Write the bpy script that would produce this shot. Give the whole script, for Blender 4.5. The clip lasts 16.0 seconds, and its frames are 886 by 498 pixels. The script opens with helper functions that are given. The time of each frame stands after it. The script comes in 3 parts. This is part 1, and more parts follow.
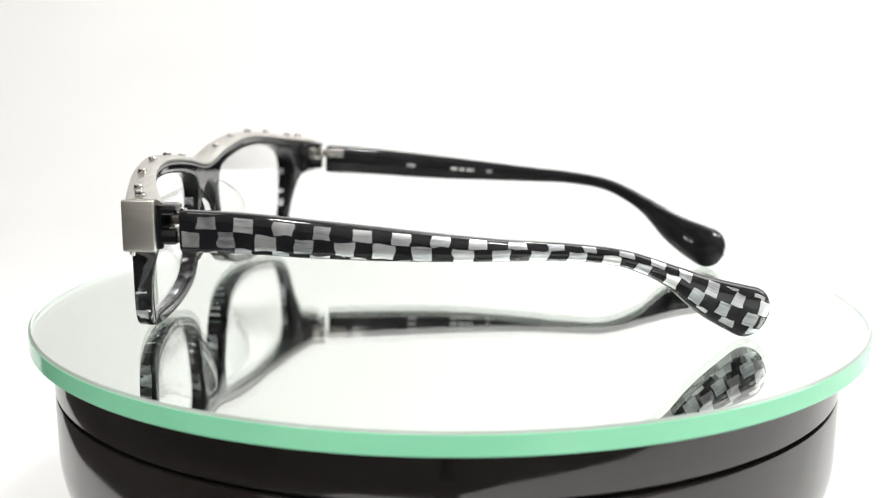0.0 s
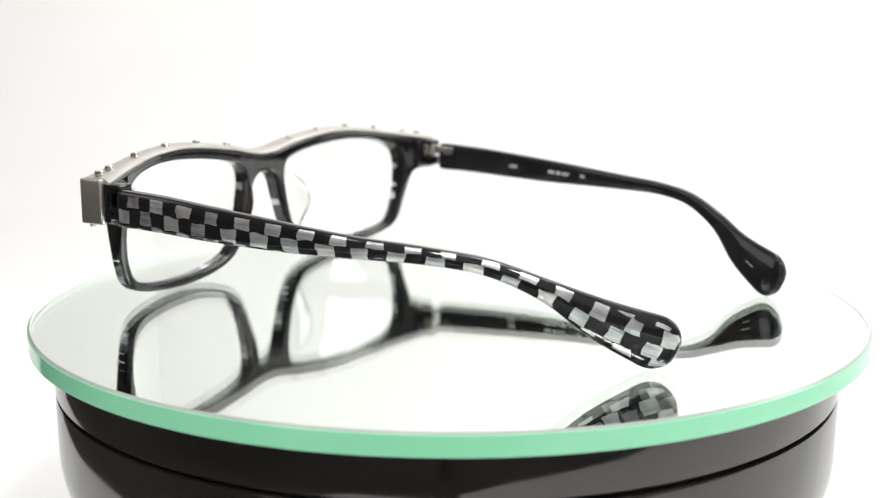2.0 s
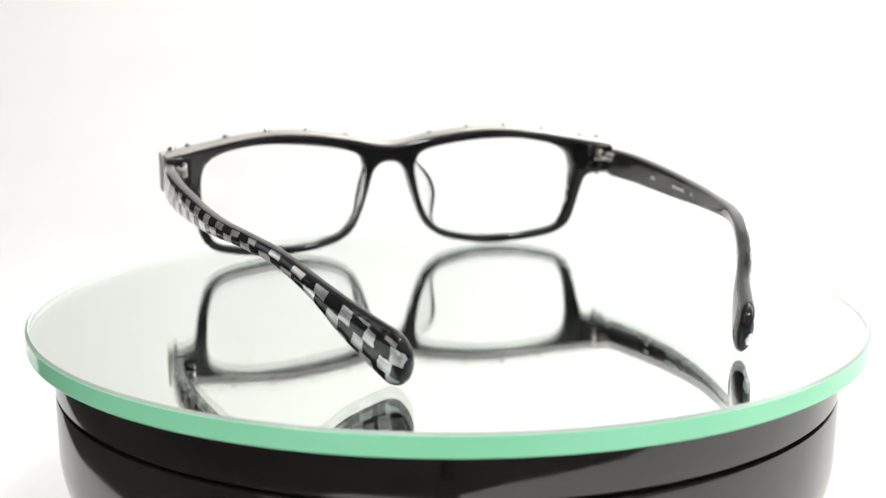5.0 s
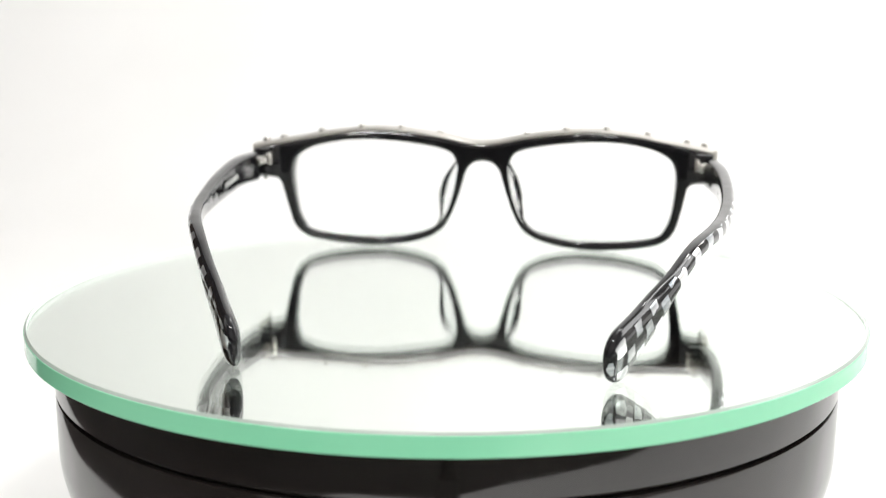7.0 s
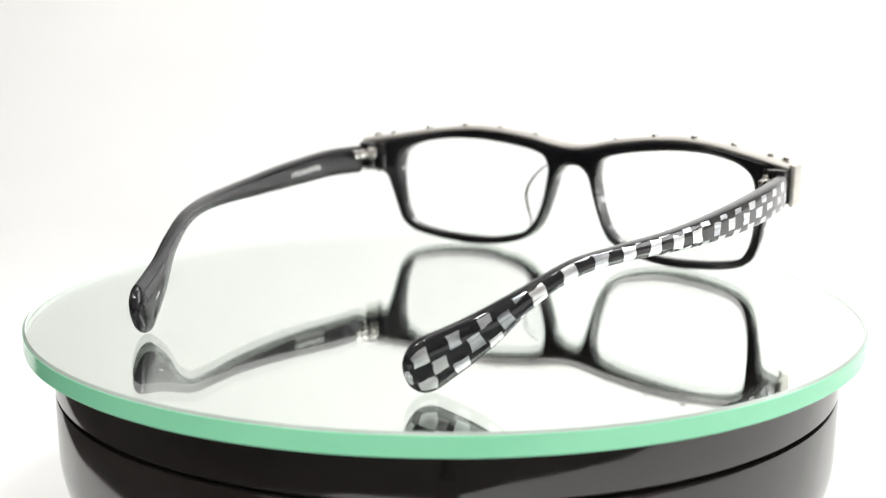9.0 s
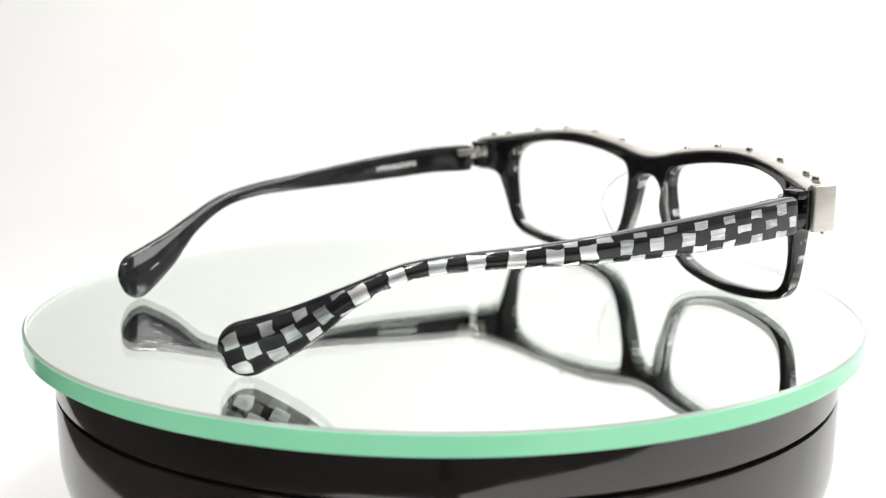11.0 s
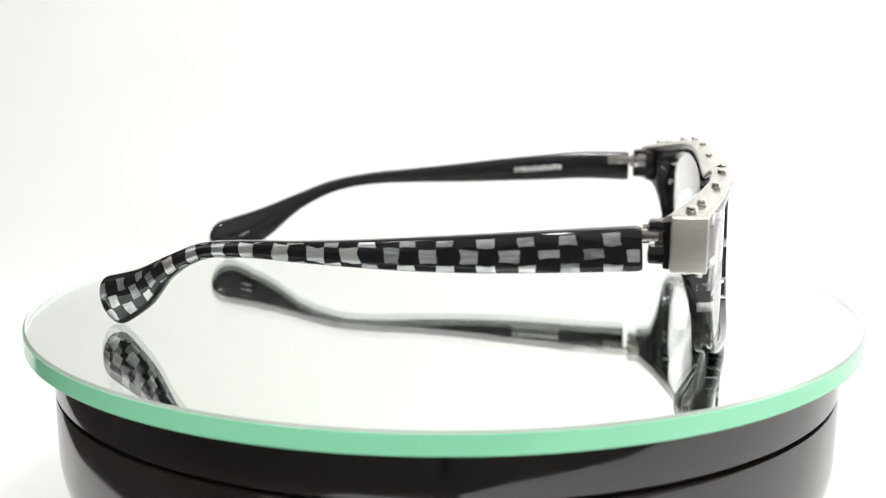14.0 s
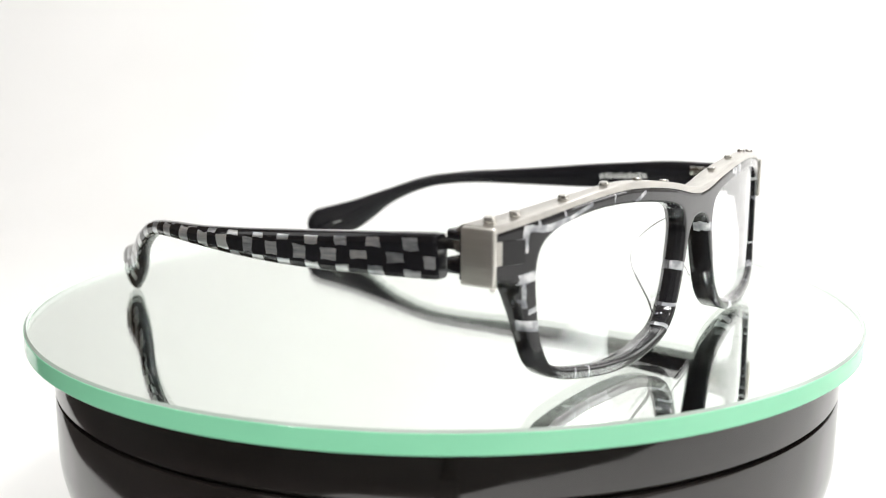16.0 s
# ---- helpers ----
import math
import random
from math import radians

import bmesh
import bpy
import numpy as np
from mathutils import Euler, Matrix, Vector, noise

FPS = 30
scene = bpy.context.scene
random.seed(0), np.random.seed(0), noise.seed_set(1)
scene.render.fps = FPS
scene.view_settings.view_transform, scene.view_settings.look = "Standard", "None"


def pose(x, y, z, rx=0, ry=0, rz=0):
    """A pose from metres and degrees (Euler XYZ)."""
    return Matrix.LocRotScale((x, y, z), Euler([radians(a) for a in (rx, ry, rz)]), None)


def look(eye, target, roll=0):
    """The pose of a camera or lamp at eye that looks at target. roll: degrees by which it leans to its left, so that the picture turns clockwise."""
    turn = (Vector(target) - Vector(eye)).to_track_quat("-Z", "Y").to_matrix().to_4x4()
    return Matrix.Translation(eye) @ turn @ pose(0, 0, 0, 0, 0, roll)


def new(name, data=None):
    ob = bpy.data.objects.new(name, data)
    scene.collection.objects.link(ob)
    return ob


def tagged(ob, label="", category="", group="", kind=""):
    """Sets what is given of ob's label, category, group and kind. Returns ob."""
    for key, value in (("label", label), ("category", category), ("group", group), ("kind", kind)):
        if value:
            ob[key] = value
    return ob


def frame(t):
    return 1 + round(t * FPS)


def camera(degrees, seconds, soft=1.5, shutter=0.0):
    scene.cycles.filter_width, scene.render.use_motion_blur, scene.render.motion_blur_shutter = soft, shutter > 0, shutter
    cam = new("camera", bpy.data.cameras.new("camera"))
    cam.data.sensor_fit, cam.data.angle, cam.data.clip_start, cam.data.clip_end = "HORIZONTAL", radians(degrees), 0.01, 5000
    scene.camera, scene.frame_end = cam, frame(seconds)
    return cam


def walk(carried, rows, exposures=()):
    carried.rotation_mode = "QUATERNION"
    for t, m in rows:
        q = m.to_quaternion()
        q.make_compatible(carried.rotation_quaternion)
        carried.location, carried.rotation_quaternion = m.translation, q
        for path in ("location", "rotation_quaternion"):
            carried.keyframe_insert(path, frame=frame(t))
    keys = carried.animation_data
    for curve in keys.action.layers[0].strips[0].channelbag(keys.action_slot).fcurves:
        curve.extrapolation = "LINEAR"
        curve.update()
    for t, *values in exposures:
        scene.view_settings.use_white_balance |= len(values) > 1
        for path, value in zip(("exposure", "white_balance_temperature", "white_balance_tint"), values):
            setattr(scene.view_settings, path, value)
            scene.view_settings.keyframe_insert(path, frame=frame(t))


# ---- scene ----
cam = camera(43.38, 16.0, soft=1.12)
EYE = (0.0, -0.27716, 0.06485)
CAMERA_POSE = pose(*EYE, 90 - 10.893, 0, 0.2055) @ pose(0, 0, 0, 0, 0, 0.1156)
walk(cam, [(0.0, CAMERA_POSE), (16.0, CAMERA_POSE)])
cam.data.dof.use_dof = True
cam.data.dof.focus_distance = 0.236
cam.data.dof.aperture_fstop = 17.0

# the turntable: degrees at the start and degrees a second (clockwise from above)
TURN_START, TURN_RATE = 83.67, -12.982
AXIS = Vector((-0.0030, -0.0579, 0.0))      # the turning axis in the spectacles' own space

# ---- light ----
world = bpy.data.worlds.new("studio")
scene.world = world
world.use_nodes = True
world.node_tree.nodes["Background"].inputs[0].default_value = (1.0, 0.99, 0.97, 1)
world.node_tree.nodes["Background"].inputs[1].default_value = 0.11


def lamp(name, eye, target, w, h, watts, color=(1, 1, 1)):
    data = bpy.data.lights.new(name, "AREA")
    data.shape, data.size, data.size_y, data.energy, data.color = "RECTANGLE", w, h, watts, color
    ob = new(name, data)
    ob.matrix_world = look(eye, target)
    return ob


lamp("softbox_top", (0.15, 0.10, 0.95), (0.0, 0.12, 0.0), 0.40, 0.30, 1.2)
lamp("softbox_right", (0.95, 0.15, 0.55), (0.35, 0.60, 0.12), 0.5, 0.7, 5.2)
# the left one is an added fill that lifts the paper on that side
lamp("fill_left", (-0.95, 0.0, 0.55), (0.1, 0.40, 0.15), 0.5, 0.7, 1.25)
lamp("backdrop_light", (0.45, 0.25, 1.0), (0.45, 0.85, 0.25), 0.6, 0.3, 4.4)
for x, y, z, watts in ((-0.12, -0.48, 0.62, 10.0), (0.30, -0.55, 0.78, 10.0), (-0.45, -0.35, 0.80, 1.6), (0.30, 0.45, 0.98, 4.0)):
    data = bpy.data.lights.new("lamp_bulb", "POINT")
    data.energy, data.shadow_soft_size, data.color = watts, 0.040, (1.0, 0.992, 0.978)
    new("lamp_bulb", data).location = (x, y, z)


# ---- materials ----
class Nodes:
    """A short way to write node trees."""

    def __init__(self, name):
        self.mat = bpy.data.materials.new(name)
        self.mat.use_nodes = True
        self.tree = self.mat.node_tree
        self.bsdf = self.tree.nodes["Principled BSDF"]

    def add(self, kind, **sets):
        n = self.tree.nodes.new(kind)
        for k, v in sets.items():
            setattr(n, k, v)
        return n

    def link(self, a, b):
        self.tree.links.new(a, b)

    def put(self, socket, value):
        if hasattr(value, "is_linked"):
            self.link(value, socket)
        else:
            socket.default_value = value

    def math(self, op, a, b=0.0, c=0.0):
        n = self.add("ShaderNodeMath", operation=op)
        for s, v in zip(n.inputs, (a, b, c)):
            self.put(s, v)
        return n.outputs[0]

    def mix(self, fac, a, b):
        n = self.add("ShaderNodeMix", data_type="RGBA")
        self.put(n.inputs[0], fac)
        self.put(n.inputs[6], a)
        self.put(n.inputs[7], b)
        return n.outputs[2]

    def noise(self, vec, scale, detail=2.0, rough=0.5):
        n = self.add("ShaderNodeTexNoise")
        if vec is not None:
            self.link(vec, n.inputs["Vector"])
        n.inputs["Scale"].default_value, n.inputs["Detail"].default_value = scale, detail
        n.inputs["Roughness"].default_value = rough
        return n.outputs[0]

    def coords(self):
        return self.add("ShaderNodeTexCoord").outputs["Object"]

    def ramp(self, fac, *stops):
        n = self.add("ShaderNodeValToRGB")
        el = n.color_ramp.elements
        while len(el) < len(stops):
            el.new(0.5)
        for e, (p, c) in zip(el, stops):
            e.position = p
            e.color = (c, c, c, 1) if isinstance(c, (int, float)) else (*c, 1)
        self.link(fac, n.inputs[0])
        return n.outputs[0]

    def bump(self, height, strength, distance):
        n = self.add("ShaderNodeBump")
        n.inputs["Strength"].default_value, n.inputs["Distance"].default_value = strength, distance
        self.link(height, n.inputs["Height"])
        self.link(n.outputs[0], self.bsdf.inputs["Normal"])

    def set(self, **values):
        for k, v in values.items():
            self.put(self.bsdf.inputs[k.replace("_", " ")], v)
        return self.mat


def paper_material():
    n = Nodes("white_paper")
    c = n.coords()
    tone = n.ramp(n.noise(c, 3.0, 3), (0.3, (0.80, 0.80, 0.79)), (0.7, (0.86, 0.86, 0.85)))
    n.bump(n.noise(c, 400, 4), 0.05, 0.001)
    return n.set(Base_Color=tone, Roughness=0.85)


def wall_material():
    n = Nodes("grey_room_wall")
    tone = n.ramp(n.noise(n.coords(), 2.0, 4), (0.3, (0.45, 0.435, 0.42)), (0.7, (0.54, 0.525, 0.51)))
    return n.set(Base_Color=tone, Roughness=0.8)


def brown_wall_material():
    n = Nodes("dark_brown_wall")
    tone = n.ramp(n.noise(n.coords(), 2.5, 4), (0.3, (0.105, 0.075, 0.055)), (0.7, (0.15, 0.115, 0.09)))
    return n.set(Base_Color=tone, Roughness=0.7)


def table_material():
    n = Nodes("dark_table")
    tone = n.ramp(n.noise(n.coords(), 6.0, 4), (0.3, (0.018, 0.015, 0.013)), (0.7, (0.035, 0.030, 0.027)))
    return n.set(Base_Color=tone, Roughness=0.6)


def drum_material():
    n = Nodes("black_glossy_plastic")
    c = n.coords()
    rough = n.ramp(n.noise(c, 60, 4, 0.6), (0.35, 0.05), (0.7, 0.11))
    n.bump(n.noise(c, 22, 2), 0.20, 0.005)
    return n.set(Base_Color=(0.015, 0.0125, 0.0115, 1), Roughness=rough, IOR=1.72)


def groove_material():
    n = Nodes("dark_joint")
    return n.set(Base_Color=(0.004, 0.004, 0.004, 1), Roughness=0.6)


def glass_material(name, color, rough=0.0, specular=0.5):
    n = Nodes(name)
    return n.set(Base_Color=color, Roughness=rough, Transmission_Weight=1.0, IOR=1.5, Specular_IOR_Level=specular)


def edge_material():
    n = Nodes("green_glass_edge")
    c = n.coords()
    tone = n.ramp(n.noise(c, 25, 3), (0.3, (0.27, 0.74, 0.46)), (0.7, (0.32, 0.80, 0.51)))
    n.bump(n.noise(c, 900, 2), 0.05, 0.0003)
    return n.set(Base_Color=tone, Roughness=0.10, IOR=1.52)


def inner_edge_material():
    # diffuse white painted in place of the backdrop seen through the glass
    n = Nodes("pale_inner_edge")
    return n.set(Base_Color=(0.88, 0.93, 0.90, 1), Roughness=0.5)


def chamfer_material():
    n = Nodes("ground_glass_chamfer")
    return n.set(Base_Color=(0.46, 0.54, 0.48, 1), Roughness=0.25, Transmission_Weight=0.18, IOR=1.5)


def mirror_material():
    n = Nodes("mirror_silver")
    return n.set(Base_Color=(0.93, 0.97, 0.935, 1), Metallic=1.0, Roughness=0.0)


def metal_material(name, low, high, rough, stretch):
    n = Nodes(name)
    m = n.add("ShaderNodeMapping")
    n.link(n.coords(), m.inputs[0])
    m.inputs["Scale"].default_value = stretch
    streak = n.noise(m.outputs[0], 1.0, 3, 0.6)
    tone = n.ramp(streak, (0.3, low), (0.7, high))
    n.bump(streak, 0.06, 0.0002)
    return n.set(Base_Color=tone, Metallic=1.0, Roughness=rough)


def acetate_material():
    """Black acetate with an outer layer of staggered pearl squares; lam is the way along, the height and the depth, in mm.
    The second temple's way along begins at 160."""
    n = Nodes("checkered_acetate")
    at = n.add("ShaderNodeAttribute", attribute_name="lam")
    sep = n.add("ShaderNodeSeparateXYZ")
    n.link(at.outputs["Vector"], sep.inputs[0])
    s, v, w = sep.outputs
    other = n.math("GREATER_THAN", s, 155.0)
    along = n.math("SUBTRACT", s, n.math("MULTIPLY", other, 160.0))
    # wavy cuts: the pieces lean and bulge a little
    wob = n.math("MULTIPLY", n.math("SUBTRACT", n.noise(at.outputs["Vector"], 0.30, 0.6), 0.5), 1.1)
    wob2 = n.math("MULTIPLY", n.math("SUBTRACT", n.noise(at.outputs["Vector"], 0.38, 0.8), 0.5), 1.7)
    edge = n.math("ADD", n.math("ADD", 1.05, n.math("MULTIPLY", other, -0.85)),
                  n.math("MULTIPLY", n.math("MINIMUM", n.math("DIVIDE", along, 60.0), 1.0), n.math("SUBTRACT", 0.45, n.math("MULTIPLY", other, 0.3))))
    vv = n.math("ADD", n.math("DIVIDE", n.math("ADD", n.math("SUBTRACT", v, edge), wob), 3.1), 20.0)
    row = n.math("FLOOR", vv)
    fv = n.math("FRACT", vv)
    odd = n.math("MODULO", row, 2.0)
    step = n.math("MULTIPLY", odd, n.math("ADD", n.math("ADD", 0.40, n.math("MULTIPLY", along, 0.0009)), n.math("MULTIPLY", other, 0.14)))
    uu = n.math("ADD", n.math("SUBTRACT", n.math("DIVIDE", n.math("ADD", n.math("SUBTRACT", along, 3.75), wob2), 7.64), step), 40.0)
    fu = n.math("FRACT", uu)
    cell = n.add("ShaderNodeCombineXYZ")
    n.link(n.math("FLOOR", uu), cell.inputs[0])
    n.link(n.math("ADD", row, n.math("MULTIPLY", other, 50.0)), cell.inputs[1])
    rnd = n.add("ShaderNodeTexWhiteNoise", noise_dimensions="2D")
    n.link(cell.outputs[0], rnd.inputs["Vector"])
    rsep = n.add("ShaderNodeSeparateColor")
    n.link(rnd.outputs["Color"], rsep.inputs[0])
    r1, r2, r3 = rsep.outputs
    width = n.math("ADD", n.math("ADD", 0.41, n.math("MULTIPLY", other, 0.035)), n.math("MULTIPLY", r1, 0.07))
    paddle = n.math("MINIMUM", n.math("MAXIMUM", n.math("DIVIDE", n.math("SUBTRACT", along, 98.0), 16.0), 0.0), 1.0)
    width = n.math("SUBTRACT", width, n.math("MULTIPLY", paddle, 0.05))
    start = n.math("MULTIPLY", r2, 0.05)
    white = n.math("MULTIPLY", n.math("GREATER_THAN", fu, start), n.math("LESS_THAN", fu, n.math("ADD", start, width)))
    # towards the hinge some pieces do not fill their row
    near = n.math("MAXIMUM", n.math("SUBTRACT", 1.0, n.math("DIVIDE", along, 55.0)), 0.12)
    low = n.math("MULTIPLY", n.math("MULTIPLY", n.math("POWER", r3, 2.0), 0.38), near)
    high = n.math("SUBTRACT", 1.0, n.math("MULTIPLY", n.math("MULTIPLY", n.math("POWER", r2, 2.0), 0.36), near))
    white = n.math("MULTIPLY", white, n.math("MULTIPLY", n.math("GREATER_THAN", fv, low), n.math("LESS_THAN", fv, high)))
    # the pearl layer is on the outer side only, and thinner on the paddle
    far = n.math("MINIMUM", n.math("DIVIDE", along, 60.0), 1.0)
    cover = n.math("ADD", n.math("SUBTRACT", 0.76, n.math("MULTIPLY", far, 0.20)), n.math("MULTIPLY", paddle, 0.10))
    white = n.math("MULTIPLY", white, n.math("GREATER_THAN", w, cover))
    white = n.math("MULTIPLY", white, n.math("GREATER_THAN", along, 0.5))
    # a black margin runs along the top edge as far as the bend
    margin = n.math("SUBTRACT", 3.45, n.math("MULTIPLY", along, 0.019))
    white = n.math("MULTIPLY", white, n.math("MAXIMUM", n.math("LESS_THAN", v, margin), n.math("GREATER_THAN", along, 72.0)))
    # pearl grain drawn out lengthwise, so that streaks of shine are painted in with it
    m = n.add("ShaderNodeMapping")
    n.link(at.outputs["Vector"], m.inputs[0])
    m.inputs["Scale"].default_value = (0.16, 1.7, 0.9)
    grain_and_shine = n.math("ADD", n.math("MULTIPLY", n.noise(m.outputs[0], 1.0, 4, 0.6), 0.74), n.math("MULTIPLY", r1, 0.26))
    pearl = n.ramp(grain_and_shine, (0.28, (0.30, 0.33, 0.36)), (0.42, (0.64, 0.67, 0.70)), (0.58, (0.95, 0.96, 0.96)))
    # pieces differ in tone; the weaker light towards the hinge and on the paddle is painted in
    dimming = n.math("MULTIPLY", n.math("ADD", n.math("MULTIPLY", r3, n.math("ADD", 0.05, n.math("MULTIPLY", near, 0.60))), n.math("ADD", n.math("MULTIPLY", near, 0.32), n.math("MULTIPLY", paddle, 0.30))), n.ramp(n.noise(at.outputs["Vector"], 0.30, 1), (0.35, 0.3), (0.65, 1.0)))
    pearl = n.mix(dimming, pearl, (0.10, 0.115, 0.135, 1))
    tone = n.mix(white, (0.010, 0.010, 0.012, 1), pearl)
    n.bump(n.noise(at.outputs["Vector"], 0.22, 1), 0.14, 0.0006)
    n.link(n.math("MULTIPLY", white, 0.82), n.bsdf.inputs["Metallic"])
    return n.set(Base_Color=tone, Roughness=n.math("ADD", 0.06, n.math("MULTIPLY", white, 0.22)), IOR=1.49,
                 Coat_Weight=n.math("ADD", 0.12, n.math("MULTIPLY", white, 0.6)), Coat_Roughness=0.025)


# the upright stroke from (60.5, 21.5) is a highlight painted along the rim's front edge
FRONT_SEAMS_AND_GLINT = ((60.4, 27.8, 60.1, 31.4, 0.6), (60, 31.5, 55, 31.2, 0.65), (55, 31.2, 50.5, 32.2, 0.6), (50.5, 32.2, 44, 34.3, 0.35),
               (57.4, 33.6, 57.1, 31.5, 0.3), (51.4, 34.6, 51.1, 33, 0.2), (37, 36.5, 37, 34, 0.16), (29.5, 33.4, 26.5, 34.7, 0.35),
               (60.6, 22.6, 57.2, 23.2, 0.9), (60.5, 21.5, 60.0, 17.5, 0.3), (59.3, 13.8, 56, 13.6, 1.0), (59.0, 16.5, 57.0, 17.2, 0.5),
               (47.6, 0, 47.4, 3.6, 0.2), (43.5, 0, 43.4, 3.6, 0.16), (11.0, 17.8, 5.5, 16.4, 0.9), (14, 9.6, 9, 9.0, 0.35), (16.5, 6.5, 13, 3.4, 0.35))


def front_acetate_material():
    """Black acetate whose front layer is broken by thin grey seams and pearl chips, with one painted edge highlight."""
    n = Nodes("veined_acetate")
    at = n.add("ShaderNodeAttribute", attribute_name="lam")
    sep = n.add("ShaderNodeSeparateXYZ")
    n.link(at.outputs["Vector"], sep.inputs[0])
    x, z, depth = sep.outputs
    wob = n.math("MULTIPLY", n.math("SUBTRACT", n.noise(at.outputs["Vector"], 0.45, 2), 0.5), 2.2)
    row_v = n.math("DIVIDE", n.math("ADD", z, wob), 5.6)
    row = n.math("FLOOR", row_v)
    jog = n.add("ShaderNodeTexWhiteNoise", noise_dimensions="1D")
    n.link(row, jog.inputs["W"])
    stag = jog.outputs[0]
    col_v = n.math("ADD", n.math("DIVIDE", n.math("ADD", x, n.math("MULTIPLY", wob, -0.9)), 7.0), stag)
    fx, fz = n.math("FRACT", col_v), n.math("FRACT", row_v)
    cell = n.add("ShaderNodeCombineXYZ")
    n.link(n.math("FLOOR", col_v), cell.inputs[0])
    n.link(row, cell.inputs[1])
    rnd = n.add("ShaderNodeTexWhiteNoise", noise_dimensions="2D")
    n.link(cell.outputs[0], rnd.inputs["Vector"])
    seam_w = n.math("MULTIPLY", n.math("POWER", rnd.outputs[0], 3.0), 0.40)
    rsep = n.add("ShaderNodeSeparateColor")
    n.link(rnd.outputs["Color"], rsep.inputs[0])
    level_w = n.math("MULTIPLY", n.math("POWER", rsep.outputs[1], 2.6), 0.40)
    # narrow gaps close up
    seam_w = n.math("MULTIPLY", seam_w, n.math("GREATER_THAN", seam_w, 0.05))
    level_w = n.math("MULTIPLY", level_w, n.math("GREATER_THAN", level_w, 0.07))
    seam = n.math("MAXIMUM", n.math("LESS_THAN", fx, seam_w), n.math("LESS_THAN", fz, level_w))
    # one half has wider, branching seams round the corner of the rim, and one painted highlight: from, to and half
    # width, in mm
    wx = n.math("ADD", x, n.math("MULTIPLY", wob, 0.35))
    wz = n.math("ADD", z, n.math("MULTIPLY", wob, -0.3))
    branch = 0.0
    for x0, z0, x1, z1, half in FRONT_SEAMS_AND_GLINT:
        px, pz = n.math("SUBTRACT", wx, x0), n.math("SUBTRACT", wz, z0)
        dx, dz = x1 - x0, z1 - z0
        run = n.math("ADD", n.math("MULTIPLY", px, dx / (dx * dx + dz * dz)), n.math("MULTIPLY", pz, dz / (dx * dx + dz * dz)))
        run = n.math("MINIMUM", n.math("MAXIMUM", run, 0.0), 1.0)
        ex = n.math("ABSOLUTE", n.math("SUBTRACT", px, n.math("MULTIPLY", run, dx)))
        ez = n.math("ABSOLUTE", n.math("SUBTRACT", pz, n.math("MULTIPLY", run, dz)))
        branch = n.math("MAXIMUM", branch, n.math("LESS_THAN", n.math("MAXIMUM", ex, ez), half))
    branch = n.math("MULTIPLY", branch, n.math("GREATER_THAN", depth, -0.5))
    seam = n.math("MULTIPLY", seam, n.math("LESS_THAN", x, -2.0))
    seam = n.math("MULTIPLY", seam, n.math("GREATER_THAN", depth, -0.6))
    seam = n.math("MAXIMUM", seam, branch)
    pearl = n.ramp(n.noise(at.outputs["Vector"], 0.35, 2), (0.34, (0.20, 0.21, 0.23)), (0.5, (0.40, 0.41, 0.43)), (0.64, (0.78, 0.79, 0.80)))
    body = n.mix(n.math("GREATER_THAN", depth, -0.2), (0.005, 0.005, 0.006, 1), (0.010, 0.010, 0.012, 1))
    n.bump(n.noise(at.outputs["Vector"], 0.25, 1), 0.08, 0.0006)
    return n.set(Base_Color=n.mix(seam, body, pearl), Roughness=0.055, IOR=1.49, Coat_Weight=0.3, Coat_Roughness=0.03)


def black_acetate_material():
    n = Nodes("plain_black_acetate")
    c = n.coords()
    n.bump(n.noise(c, 300, 1), 0.08, 0.0004)
    return n.set(Base_Color=(0.008, 0.008, 0.009, 1), Roughness=n.ramp(n.noise(c, 700, 3), (0.3, 0.04), (0.7, 0.10)), IOR=1.49)


def print_material():
    n = Nodes("silver_print")
    tone = n.ramp(n.noise(n.coords(), 900, 2), (0.3, (0.30, 0.30, 0.30)), (0.7, (0.62, 0.62, 0.60)))
    return n.set(Base_Color=tone, Roughness=0.45, Metallic=0.3)


BROWN_WALL = brown_wall_material()
PAPER, WALL, TABLE, DRUM, GROOVE = paper_material(), wall_material(), table_material(), drum_material(), groove_material()
PLATE_GLASS = glass_material("clear_float_glass", (0.975, 0.995, 0.98, 1))
EDGE, INNER_EDGE, CHAMFER, MIRROR = edge_material(), inner_edge_material(), chamfer_material(), mirror_material()
STEEL = metal_material("brushed_nickel", (0.52, 0.50, 0.47), (0.66, 0.64, 0.60), 0.30, (60, 900, 900))
STEEL_PLATE = metal_material("brushed_nickel_plate", (0.62, 0.60, 0.555), (0.69, 0.67, 0.625), 0.38, (260, 110, 2600))
STUD_STEEL = metal_material("polished_nickel", (0.55, 0.54, 0.50), (0.72, 0.70, 0.66), 0.16, (500, 500, 500))
ACETATE, FRONT_ACETATE, PRINT = acetate_material(), front_acetate_material(), print_material()
ACETATE_BLACK = black_acetate_material()
LENS = glass_material("clear_lens", (0.995, 0.998, 0.997, 1), specular=0.22)
PAD = glass_material("clear_acetate", (0.95, 0.96, 0.96, 1), 0.03)


